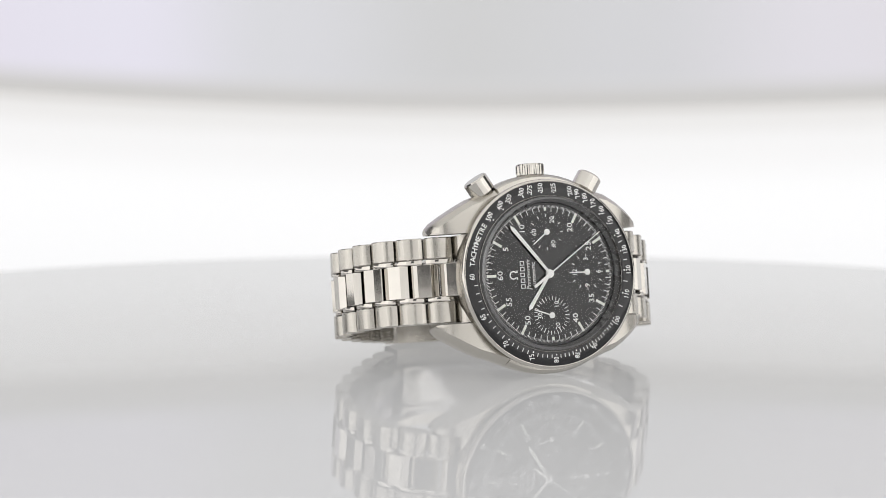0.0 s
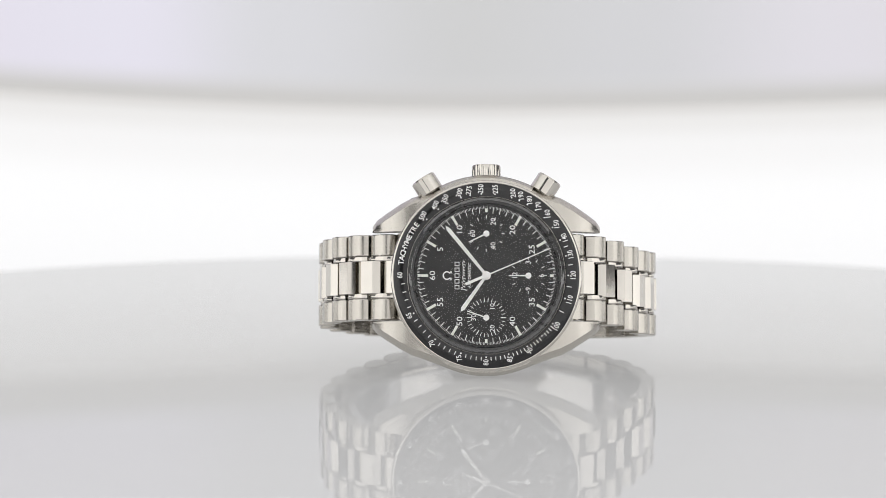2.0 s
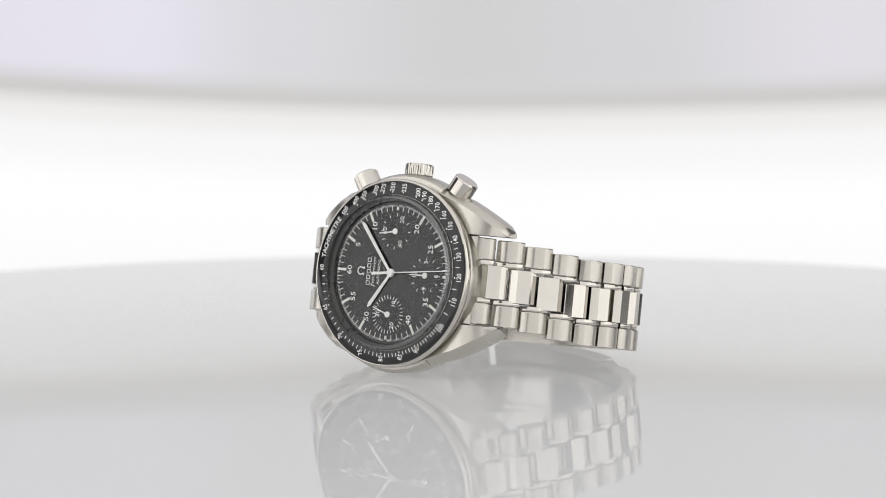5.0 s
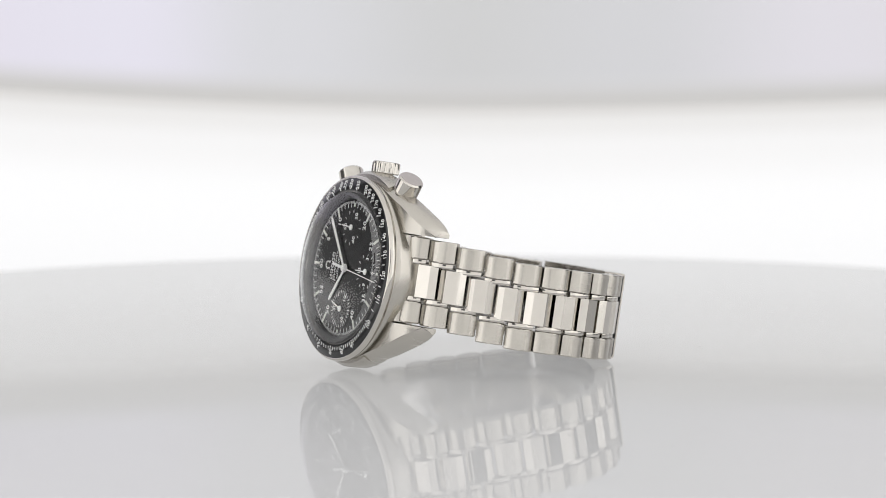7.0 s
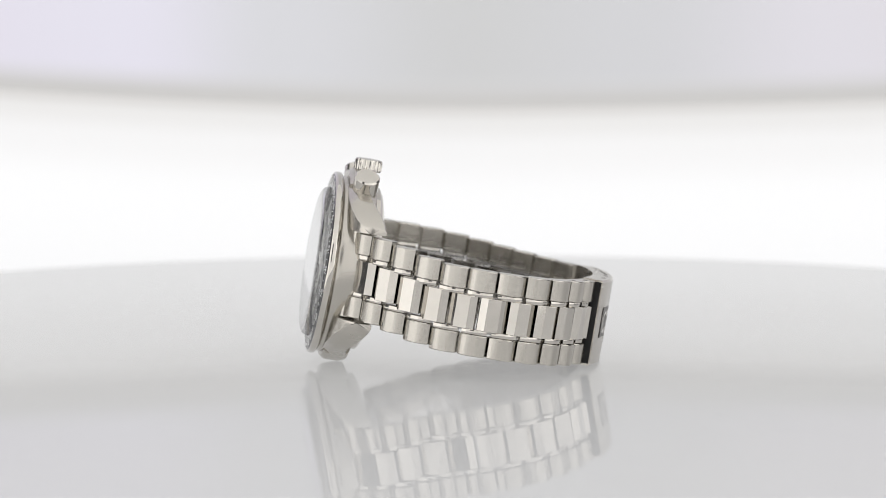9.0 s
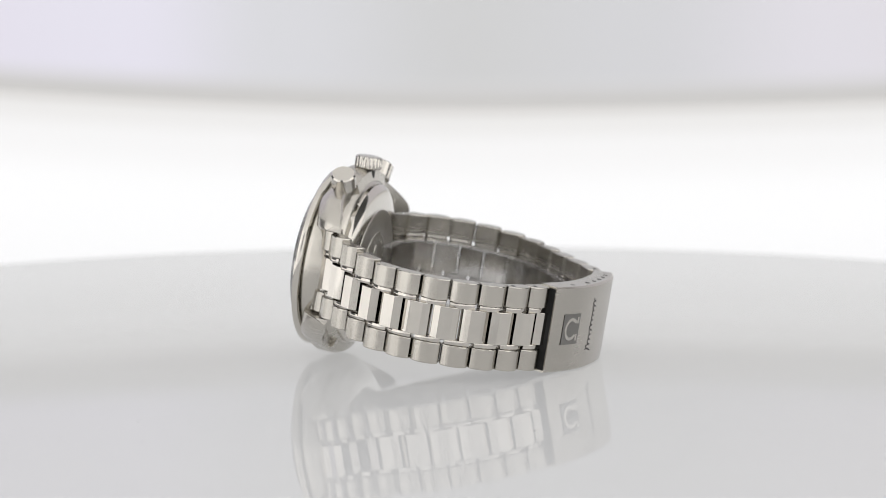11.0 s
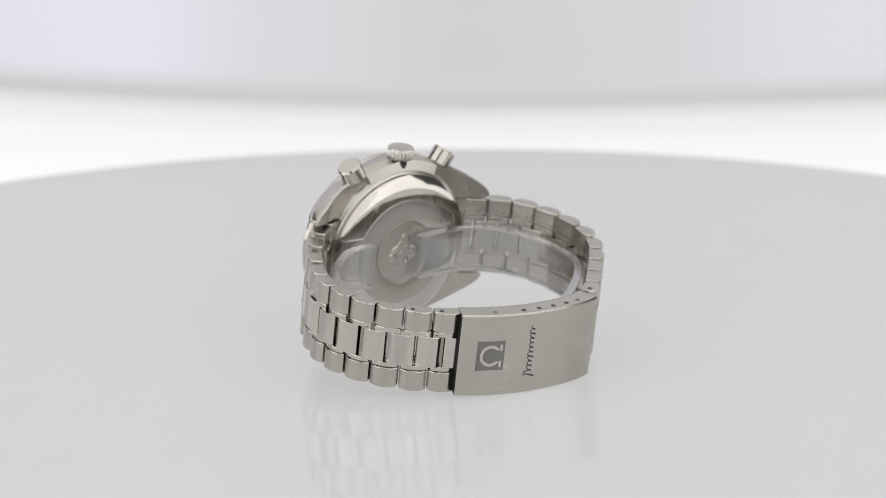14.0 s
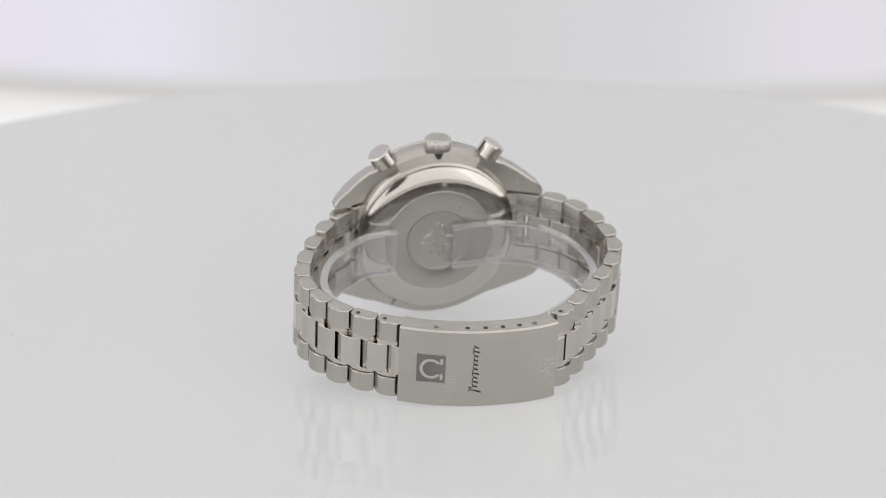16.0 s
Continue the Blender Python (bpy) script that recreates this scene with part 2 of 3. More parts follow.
def curtain():
    """Upper panel whose lower hem sags a little in the middle."""
    bm = bmesh.new()
    rows = []
    for i in range(41):
        x = -0.42 + 0.84 * i / 40
        z = HEM_Z + (HEM_LEFT if x < 0 else HEM_RIGHT) * abs(x) ** 1.6
        rows.append([bm.verts.new((x, y, h)) for y, h in ((0.237, z + 0.0012), (0.2385, z), (0.2415, z), (0.243, z + 0.0012), (0.243, 0.42), (0.237, 0.42))])
    for a, b in zip(rows, rows[1:]):
        for j in range(6):
            bm.faces.new((a[j], a[(j + 1) % 6], b[(j + 1) % 6], b[j]))
    bm.faces.new(rows[0])
    bm.faces.new(rows[-1][::-1])
    return bm


part("upper_diffuser", curtain(), curtain_mat, backdrop, "pale grey upper panel, lilac sides and dim hem painted as glow", smooth=60)

R_DISC, DISC_Z = 0.2125, -0.00185
turntable = tagged(new("turntable"), "round glossy white acrylic photo turntable with a few dust specks", "turntable")
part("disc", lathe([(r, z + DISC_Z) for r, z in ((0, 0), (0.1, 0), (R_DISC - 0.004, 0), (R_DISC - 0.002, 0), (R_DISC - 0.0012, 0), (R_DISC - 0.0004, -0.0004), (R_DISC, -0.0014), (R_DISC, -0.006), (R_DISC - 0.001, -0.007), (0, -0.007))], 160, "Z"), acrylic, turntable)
part("spindle", lathe([(0, -0.0092), (0.045, -0.0092), (0.045, -0.03), (0.02, -0.034), (0.02, -0.26), (0, -0.26)], 48, "Z"), machine, turntable, "grey spindle")
tagged(part("machine_base", box(-0.13, 0.13, -0.13, 0.10, -0.399, -0.262, 0.004), machine, None), "grey machine housing under the turntable", "machine")


def specks():
    rnd = random.Random(5)
    for i in range(20):
        r, a = R_DISC * math.sqrt(rnd.uniform(0.05, 0.95)), rnd.uniform(0, 2 * math.pi)
        bm = bmesh.new()
        bmesh.ops.create_icosphere(bm, subdivisions=1, radius=1)
        s = rnd.uniform(0.00006, 0.00016)
        m = Matrix.Translation((r * math.cos(a), r * math.sin(a), s * 0.3 + DISC_Z)) @ Matrix.Rotation(a * 3, 4, "Z") @ Matrix.Diagonal((s * rnd.uniform(1, 2.6), s, s * 0.4, 1))
        yield moved(bm, m)


tagged(part("dust_speck", joined(*specks()), dust_mat, turntable), kind="stuff")

# ---- the watch, in millimetres about the dial's centre: X to 6 o'clock, Y into the case, Z to the crown ----
watch = tagged(new("wristwatch"), "steel chronograph wristwatch with black dial and link bracelet, lying sideways", "wristwatch")
LEAN = 9.45
HUB = (0.00245, -0.0334, 0.0195)
W = Matrix.Translation(HUB) @ pose(0, 0, 0, -LEAN)
WM = W @ MM


def wpart(name, bm, material, parent=watch, label="", smooth=40):
    """A part whose mesh is given in the watch's millimetres."""
    return part(name, moved(bm, WM), material, parent, label, smooth=smooth)


def lug(sx, su):
    sections = []
    for x, ui, uo, dt, db in ((7.0, 9.3, 19.1, 2.7, 7.7), (10.0, 9.2, 17.95, 2.7, 7.6), (13.0, 9.2, 16.8, 2.7, 7.4), (15.2, 9.2, 16.1, 2.8, 7.6), (17.8, 9.2, 14.7, 3.3, 8.4), (20.6, 9.2, 12.9, 4.5, 9.7), (22.5, 9.2, 11.6, 5.9, 10.3), (23.4, 9.3, 10.5, 7.4, 10.6)):
        k = 0.45
        sections.append([(sx * x, d, su * u) for u, d in ((ui, dt), (uo - 1.4, dt), (uo - k, dt + 1.0), (uo, dt + 1.8), (uo, db - k), (uo - k, db), (ui, db))])
    return loft(sections)


case = wpart("case", lathe([(15.5, 1.9), (18.5, 1.9), (18.8, 2.4), (18.9, 3.4), (18.85, 5.8), (18.5, 7.6), (17.9, 8.8), (17.2, 9.2), (12, 9.2)], 128), brushed_case)
for sx in (-1, 1):
    for su in (-1, 1):
        wpart("lug", lug(sx, su), brushed_case, watch, "brushed lug with a polished flank", smooth=28)
for nm, a, r in (("crown_guard", 62, 20.75), ("case_flank", 242, 20.35)):
    wpart(nm, lathe([(18.0, 2.6), (r - 0.65, 2.9), (r, 3.9), (r, 7.0), (r - 0.55, 8.2), (18.0, 8.7)], 28, start=a, turn=56, closed=True), brushed_case)

# bezel with its scale
bezel = wpart("bezel", lathe([(15.92, 1.8), (19.0, 1.8), (19.35, 1.5), (19.45, 1.0), (19.4, 0.5), (19.22, 0.2), (19.0, 0.09), (18.85, 0.16), (16.15, -0.13), (16.0, -0.18), (15.92, 0.2)], 160, closed=True), polished)
insert = wpart("bezel_insert", lathe([(18.9, 0.15), (18.8, 0.06), (16.2, -0.23), (16.05, -0.18), (16.05, 0.1), (18.8, 0.5)], 160, closed=True), insert_black, bezel, "black tachymeter ring")
SLOPE = math.atan2(0.29, 2.6)


def on_dial(clock, r, d, tilt=0.0, lift=0.0):
    """Place for flat marks: clock angle from 12, radius, depth; tilt turns the mark clockwise. Mark: x right, y up, z out of the dial."""
    a = radians(clock)
    right, up = r * math.sin(a), r * math.cos(a)
    frame_m = Matrix(((0, -1, 0, 0), (0, 0, -1, 0), (1, 0, 0, 0), (0, 0, 0, 1)))
    return Matrix.Translation((-up, d, right)) @ frame_m @ Matrix.Rotation(-radians(tilt), 4, "Z")


def on_bezel(clock, r, tilt):
    d = 0.06 - (18.8 - r) * math.tan(SLOPE) - 0.005
    a = radians(clock)
    right, up = r * math.sin(a), r * math.cos(a)
    lean = Matrix.Rotation(-radians(clock), 4, "Z") @ Matrix.Rotation(-SLOPE, 4, "X") @ Matrix.Rotation(radians(clock), 4, "Z")
    frame_m = Matrix(((0, -1, 0, 0), (0, 0, -1, 0), (1, 0, 0, 0), (0, 0, 0, 1)))
    return Matrix.Translation((-up, d, right)) @ frame_m @ lean @ Matrix.Rotation(-radians(tilt), 4, "Z")


for v in (60, 65, 70, 75, 80, 85, 90, 100, 110, 120, 130, 140, 150, 160, 170, 180, 190, 200, 225, 250, 275, 300, 350, 400, 500):
    c = 21600 / v % 360
    bm = moved(writing(str(v), 1.55, weight=0.009), Matrix.Diagonal((0.82, 1.0, 1, 1)))
    wpart("bezel_numeral", moved(bm, on_bezel(c, 17.65 if v > 60 else 17.5, (24 if not 90 < c < 150 else 8) * math.sin(radians(2 * c)))), print_white, insert)
for i, ch in enumerate("TACHYMETRE"):
    wpart("bezel_letter", moved(writing(ch, 1.55, weight=0.009), on_bezel(8.5 + 3.05 * i, 17.45, 8.5 + 3.05 * i)), print_white, insert)


def bar(w, h, z=0.02):
    return box(-w / 2, w / 2, -h / 2, h / 2, -z, z)


for v in range(61, 121):
    if v < 100 or v in (100, 105, 110, 115, 120):
        c = 21600 / v % 360
        long_tick = v % 5 == 0
        if long_tick and v != 105 and v != 115:
            bm = moved(lathe([(0, -0.02), (0.17, -0.02), (0.17, 0.02), (0, 0.02)], 10, "Z"), on_bezel(c, 16.62, c))
        else:
            bm = moved(bar(0.16, 1.0 if v in (105, 115) else 0.75), on_bezel(c, 16.95, c))
        wpart("bezel_tick", bm, print_white, insert)
for v in (125, 130, 135, 140, 150, 160, 170, 180, 190, 200, 225, 250, 275, 300, 350, 400, 500):
    c = 21600 / v % 360
    wpart("bezel_tick", moved(lathe([(0, -0.02), (0.16, -0.02), (0.16, 0.02), (0, 0.02)], 10, "Z") if v not in (125, 135) else bar(0.16, 0.9), on_bezel(c, 16.62 if v not in (125, 135) else 17.2, c)), print_white, insert)

# dial under the crystal
D_DIAL = 0.85
dial = wpart("dial", lathe([(0, D_DIAL), (14.9, D_DIAL), (14.9, D_DIAL + 0.5), (0, D_DIAL + 0.5)], 120), dial_black, watch, "black dial with white printed scales")
wpart("flange", lathe([(14.55, D_DIAL - 0.01), (14.75, 0.42), (15.9, 0.42), (15.9, D_DIAL + 0.5), (14.55, D_DIAL + 0.5)], 120, closed=True), flange_grey, watch, "dark ring round the dial")
marks_d = D_DIAL - 0.03
for i in range(60):
    c = 6 * i
    if i % 5:
        wpart("minute_tick", moved(bar(0.13, 1.25), on_dial(c, 13.35, marks_d, c)), print_white, dial)
    elif i % 15 or i == 0:
        wpart("hour_marker", moved(bar(0.52, 2.15, 0.06), on_dial(c, 12.9, marks_d, c)), lume, dial)
    else:
        wpart("hour_marker", moved(bar(0.52, 0.75, 0.06), on_dial(c, 13.3, marks_d, c)), lume, dial)
    wpart("minute_text", moved(moved(writing(f"{i or 60:d}", 1.85), Matrix.Diagonal((1.08, 0.92, 1, 1))), on_dial(c, 10.75 if i in (5, 10, 20, 25, 35, 40, 50, 55) else 10.9, marks_d)), print_white, dial) if i in (0, 5, 10, 20, 25, 35, 40, 50, 55) else None
fine = bmesh.new()
for i in range(300):
    if i % 5:
        c = 1.2 * i
        tick = moved(bar(0.06, 0.5), on_dial(c, 13.85, marks_d, c))
        me = bpy.data.meshes.new("tmp")
        tick.to_mesh(me)
        fine.from_mesh(me)
        tick.free()
        bpy.data.meshes.remove(me)
tagged(wpart("fine_scale", fine, print_white, dial), kind="stuff")


def arc_mark(r, w, a0, a1, z=0.02, steps=24):
    """A flat curved stroke in the XY plane, angles counter-clockwise from x."""
    return lathe([(r - w / 2, -z), (r + w / 2, -z), (r + w / 2, z), (r - w / 2, z)], steps, "Z", a0, a1 - a0, True)


def emblem(s):
    """An open ring with two feet."""
    return moved(joined(arc_mark(0.80, 0.26, -52, 232), moved(bar(0.55, 0.24), Matrix.Translation((0.72, -0.86, 0))), moved(bar(0.55, 0.24), Matrix.Translation((-0.72, -0.86, 0)))), Matrix.Diagonal((s, s, 1, 1)))


def scrawl(length, height, width, z=0.02):
    """A plain waved stroke that stands for script lettering."""
    steps, loops = 240, 11.0
    tall = (2.5, 1.0, 1.15, 0.85, 1.35, 0.85, 0.8, 0.8, 0.8, 1.3, 0.85, 0.8)
    pts = []
    for i in range(steps + 1):
        f = i / steps
        a, h = 2 * math.pi * loops * f, height * 0.42 * tall[int(f * loops)]
        pts.append((-length / 2 + length * f + 0.27 * height * math.sin(a) + 0.30 * h * math.cos(a), h * math.cos(a)))
    bm = bmesh.new()
    rows = []
    for i, (x, y) in enumerate(pts):
        a, b = pts[max(i - 1, 0)], pts[min(i + 1, steps)]
        t = Vector((b[0] - a[0], b[1] - a[1])).normalized()
        nx, ny = -t.y * width / 2, t.x * width / 2
        rows.append([bm.verts.new(p) for p in ((x + nx, y + ny, -z), (x + nx, y + ny, z), (x - nx, y - ny, z), (x - nx, y - ny, -z))])
    for a, b in zip(rows, rows[1:]):
        for j in range(4):
            bm.faces.new((a[j], a[(j + 1) % 4], b[(j + 1) % 4], b[j]))
    return bm


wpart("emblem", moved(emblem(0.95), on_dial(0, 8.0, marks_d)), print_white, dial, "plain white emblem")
for k in range(5):
    mark = joined(*(moved(bar(w, h), Matrix.Translation((x, y, 0))) for x, y, w, h in ((-0.36, 0, 0.13, 0.95), (0.36, 0, 0.13, 0.95), (0, 0.41, 0.6, 0.12), (0, -0.41, 0.6, 0.12))))
    wpart("name_mark", moved(mark, on_dial(0, 5.95, marks_d) @ Matrix.Translation((1.18 * (k - 2), 0, 0))), print_white, dial)
wpart("script_mark", moved(scrawl(6.2, 0.58, 0.09), on_dial(0, 4.55, marks_d)), print_white, dial)
wpart("dial_text", moved(writing("AUTOMATIC", 0.88), on_dial(0, 3.35, marks_d)), print_white, dial)


def subdial(clock, ticks, numerals, r_in, r_out, size):
    centre = on_dial(clock, 8.55, marks_d)
    ring = wpart("subdial", moved(lathe([(0, -0.01), (4.35, -0.01), (4.35, 0.004), (0, 0.004)], 64, "Z"), centre), dial_black, watch, "recessed black counter")
    for i in range(ticks):
        a = 360 / ticks * i
        long_tick = ticks > 12 and i % 5 == 0
        rr = (r_in + r_out) / 2 - (0.12 if long_tick else 0)
        m = centre @ Matrix.Rotation(-radians(a), 4, "Z") @ Matrix.Translation((0, rr, 0.01))
        wpart("subdial_tick", moved(bar(0.15 if long_tick else 0.11, (r_out - r_in) * (1.35 if long_tick else 1)), m), print_white, ring)
    for text, a, r in numerals:
        m = centre @ Matrix.Translation((r * math.sin(radians(a)), r * math.cos(radians(a)), 0.01))
        wpart("subdial_numeral", moved(writing(text, size), m), print_white, ring)
    return centre


sub_sec = subdial(90, 12, (("60", 0, 2.75), ("20", 120, 2.85), ("40", 240, 2.85)), 3.1, 3.75, 1.5)
sub_hour = subdial(180, 12, (("12", 0, 2.7), ("3", 90, 2.7), ("6", 180, 2.7), ("9", 270, 2.7)), 3.1, 3.75, 1.5)
sub_min = subdial(270, 30, (("30", 0, 2.55), ("10", 120, 2.55), ("20", 240, 2.55)), 3.2, 3.95, 1.45)


def pointer(length, w0, w1, hub_r, tail=0.0, tail_w=0.0, z=0.09, tip=0.0):
    """A hand along +Y with its boss at the origin."""
    outline = [(-w0 / 2, 0), (-w1 / 2, length - tip), (0 if tip else -w1 / 2, length), (w1 / 2, length - tip), (w0 / 2, 0)]
    if not tip:
        outline = [(-w0 / 2, 0), (-w1 / 2, length), (w1 / 2, length), (w0 / 2, 0)]
    pieces = []
    for pts in [outline] + ([[(-tail_w / 2, 0), (tail_w / 2, 0), (tail_w / 2, -tail), (-tail_w / 2, -tail)]] if tail else []):
        bm = bmesh.new()
        f = bm.faces.new([bm.verts.new((x, y, -z / 2)) for x, y in pts])
        r = bmesh.ops.extrude_face_region(bm, geom=[f])
        for v in r["geom"]:
            if isinstance(v, bmesh.types.BMVert):
                v.co.z = z / 2
        pieces.append(bm)
    pieces.append(lathe([(0, -z), (hub_r, -z), (hub_r, z), (hub_r * 0.7, z * 1.8), (0, z * 1.8)], 24, "Z"))
    return joined(*pieces)


def hand(name, m, lift, angle, label, **shape):
    """A hand lying lift above its place m, turned clockwise by angle."""
    me = finish(moved(pointer(**shape), MM), name, hand_white, 40)
    ob = part(name, me, None, watch, label)
    unit = Matrix.Translation(m.translation) @ m.to_3x3().normalized().to_4x4()
    ob["lift"] = lift
    base = Matrix.Translation(W @ Vector(m.translation * 0.001)) @ (W.to_3x3() @ unit.to_3x3()).to_4x4() @ Matrix.Translation((0, 0, lift * 0.001))
    ob.matrix_basis = base @ Matrix.Rotation(-radians(angle), 4, "Z")
    return ob, base


centre = on_dial(0, 0, marks_d)
hour_hand, _ = hand("hour_hand", centre, 0.30, 305.2, "white baton hour hand", length=9.0, w0=0.55, w1=0.85, hub_r=0.9, tip=0.75)
minute_hand, _ = hand("minute_hand", centre, 0.55, 50.6, "white baton minute hand", length=13.1, w0=0.55, w1=0.8, hub_r=0.85, tip=0.9)
chrono_hand, chrono_base = hand("chronograph_hand", centre, 0.82, 145, "thin white sweeping hand", length=14.4, w0=0.26, w1=0.16, hub_r=0.72, tail=4.6, tail_w=0.55, tip=0.3)
small_hand, small_base = hand("small_seconds_hand", sub_sec, 0.22, 326, "short white running hand", length=4.0, w0=0.28, w1=0.2, hub_r=0.62)
hand("counter_hand", sub_hour, 0.22, 0, "short white counter hand", length=4.0, w0=0.28, w1=0.2, hub_r=0.62)
hand("counter_hand", sub_min, 0.22, 19, "short white counter hand", length=4.1, w0=0.28, w1=0.2, hub_r=0.62)
for h in (hour_hand, minute_hand):
    n = 5.2 if h is hour_hand else 7.6
    strip = part("lume_strip", finish(moved(moved(bar(0.30, n, 0.02), Matrix.Translation((0, n / 2 + 2.6, 0.06))), MM), "lume_strip", lume), None, h)

crystal = wpart("crystal", lathe([(15.2, -1.68), (14.4, -1.95), (12.5, -2.2), (9, -2.45), (5, -2.62), (0, -2.7)], 128), crystal_mat, watch, "clear domed crystal", smooth=60)
edge = wpart("crystal_edge", lathe([(15.2, -1.67), (15.65, -1.3), (15.85, -0.85), (15.87, -0.1)], 128), crystal_edge, crystal, "bright rounded edge", smooth=50)
edge.visible_shadow = False
crystal.visible_shadow = False

# caseback
back = wpart("caseback", lathe([(17.4, 9.1), (17.4, 9.9), (16.9, 10.3), (16.2, 10.7), (14.4, 11.2), (11.6, 11.4)], 128), polished, watch, "polished steel caseback")
wpart("caseback_ring", lathe([(12.3, 11.28), (12.1, 11.48), (7.4, 11.56), (7.2, 11.4)], 96), back_steel, back, "brushed ring")


def medallion():
    rnd = random.Random(3)
    base = lathe([(7.3, 11.4), (7.2, 11.62), (6.9, 11.62), (6.8, 11.5), (0, 11.5)], 64)
    bumps = []
    for i in range(26):
        a, r = rnd.uniform(0, 6.28), rnd.uniform(0, 3.4)
        bm = bmesh.new()
        bmesh.ops.create_icosphere(bm, subdivisions=2, radius=1)
        s = rnd.uniform(0.5, 1.15)
        bumps.append(moved(bm, Matrix.Translation((r * math.cos(a), 11.5, r * math.sin(a))) @ Matrix.Rotation(a, 4, "Y") @ Matrix.Diagonal((s * 1.5, 0.3, s * 0.8, 1))))
    for i in range(20):
        a = i * 18
        bumps.append(moved(moved(bar(0.55, 0.8, 0.1), Matrix.Rotation(radians(90), 4, "X")), Matrix.Rotation(radians(a), 4, "Y") @ Matrix.Translation((5.7, 11.5, 0))))
    return joined(base, *bumps)


wpart("medallion", medallion(), back_steel, back, "round embossed medallion")

# crown and pushers


def fluted(r, h, n=22):
    """A fluted crown along +Z from 0 to h."""
    bm = bmesh.new()
    rows = []
    for z, k, flute in ((0, 0.9, 0), (0.25, 1.0, 1), (h - 0.45, 1.0, 1), (h - 0.1, 0.93, 0), (h, 0.8, 0)):
        row = []
        for i in range(n * 4):
            rr = r * k * (1 - (0.045 if flute and i % 4 in (0, 3) else 0))
            a = 2 * math.pi * i / (n * 4)
            row.append(bm.verts.new((rr * math.cos(a), rr * math.sin(a), z)))
        rows.append(row)
    for a, b in zip(rows, rows[1:]):
        for j in range(len(a)):
            bm.faces.new((a[j], a[(j + 1) % len(a)], b[(j + 1) % len(a)], b[j]))
    bm.faces.new(rows[0][::-1])
    bm.faces.new(rows[-1])
    return bm


crown = wpart("crown", moved(fluted(2.95, 2.6), Matrix.Translation((0, 6.9, 20.55))), polished, watch, "fluted steel crown", smooth=30)
wpart("crown_stem", moved(lathe([(1.7, 0), (1.7, 2.0)], 24, "Z"), Matrix.Translation((0, 6.9, 18.6))), dark_gap, crown)
for a in (-33.0, 33.0):
    m = Matrix.Translation((0, 5.9, 0)) @ Matrix.Rotation(radians(a), 4, "Y")
    p = wpart("pusher", moved(lathe([(0, 20.5), (2.4, 20.5), (2.65, 20.75), (2.65, 23.85), (2.35, 24.15), (0, 24.2)], 40, "Z"), m), polished, watch, "polished cylindrical pusher")
    wpart("pusher_stem", moved(lathe([(1.55, 18.2), (1.55, 20.45)], 24, "Z"), m), polished, p)

# bracelet: links along a closed curve in the plane of the ring


def spline(points, n=40):
    pts = [Vector((*p, 0)) for p in points]
    out = []
    for i in range(len(pts) - 1):
        p0, p1, p2, p3 = pts[max(i - 1, 0)], pts[i], pts[i + 1], pts[min(i + 2, len(pts) - 1)]
        for k in range(n):
            t = k / n
            out.append(0.5 * ((2 * p1) + (p2 - p0) * t + (2 * p0 - 5 * p1 + 4 * p2 - p3) * t * t + (3 * p1 - p0 - 3 * p2 + p3) * t ** 3))
    return out + [pts[-1]]


def along(curve):
    length = [0.0]
    for a, b in zip(curve, curve[1:]):
        length.append(length[-1] + (b - a).length)

    def at(s):
        s = min(max(s, 0), length[-1] - 1e-6)
        i = next(k for k in range(len(length) - 1) if length[k + 1] >= s)
        t = (s - length[i]) / max(length[i + 1] - length[i], 1e-9)
        p = curve[i].lerp(curve[i + 1], t)
        j, k = max(i - 12, 0), min(i + 13, len(curve) - 1)
        return p, (curve[k] - curve[j]).normalized()
    return at, length[-1]




def drawn_in(points):
    """The clasp end lies a little nearer to the case, the sides a little further out."""
    return [(x + math.copysign(0.5 * min(1.0, max(0.0, (abs(x) - 22) / 8)), x), d - 1.6 * min(1.0, max(0.0, (d - 30) / 22))) for x, d in points]


SIDE_SIX = drawn_in([(17.6, 6.9), (20.9, 9.2), (24.1, 12.1), (27.6, 16.4), (31.3, 22.6), (33.8, 29.2), (34.3, 34.6), (33.2, 40.6), (30.5, 46.4), (26.2, 51.4), (21.0, 55.0), (17.8, 56.4)])
SIDE_TWELVE = drawn_in([(-17.6, 6.5), (-20.9, 8.2), (-24.5, 10.2), (-28.2, 13.6), (-31.2, 18.8), (-33.0, 25.0), (-33.3, 31.8), (-31.2, 38.6), (-27.4, 44.6), (-22.6, 50.6), (-17.4, 56.2), (-13.4, 58.8)])
CLASP = drawn_in([(18.7, 57.2), (14.4, 59.2), (9.5, 60.8), (3.2, 62.0), (-4.0, 62.3), (-9.4, 61.8), (-12.6, 60.9)])
CLASP_LOW = -2.3


def link_pose(p, t, u=0.0):
    """Pose in the watch's millimetres: x along the bracelet, y outwards, z to the crown."""
    out = Vector((t.y, -t.x, 0))
    if out.dot(p - Vector((-1.5, 34, 0))) < 0:
        out = -out
    x = out.cross(Vector((0, 0, 1)))
    return Matrix(((x.x, out.x, 0, p.x), (x.y, out.y, 0, p.y), (0, 0, 1, u), (0, 0, 0, 1)))


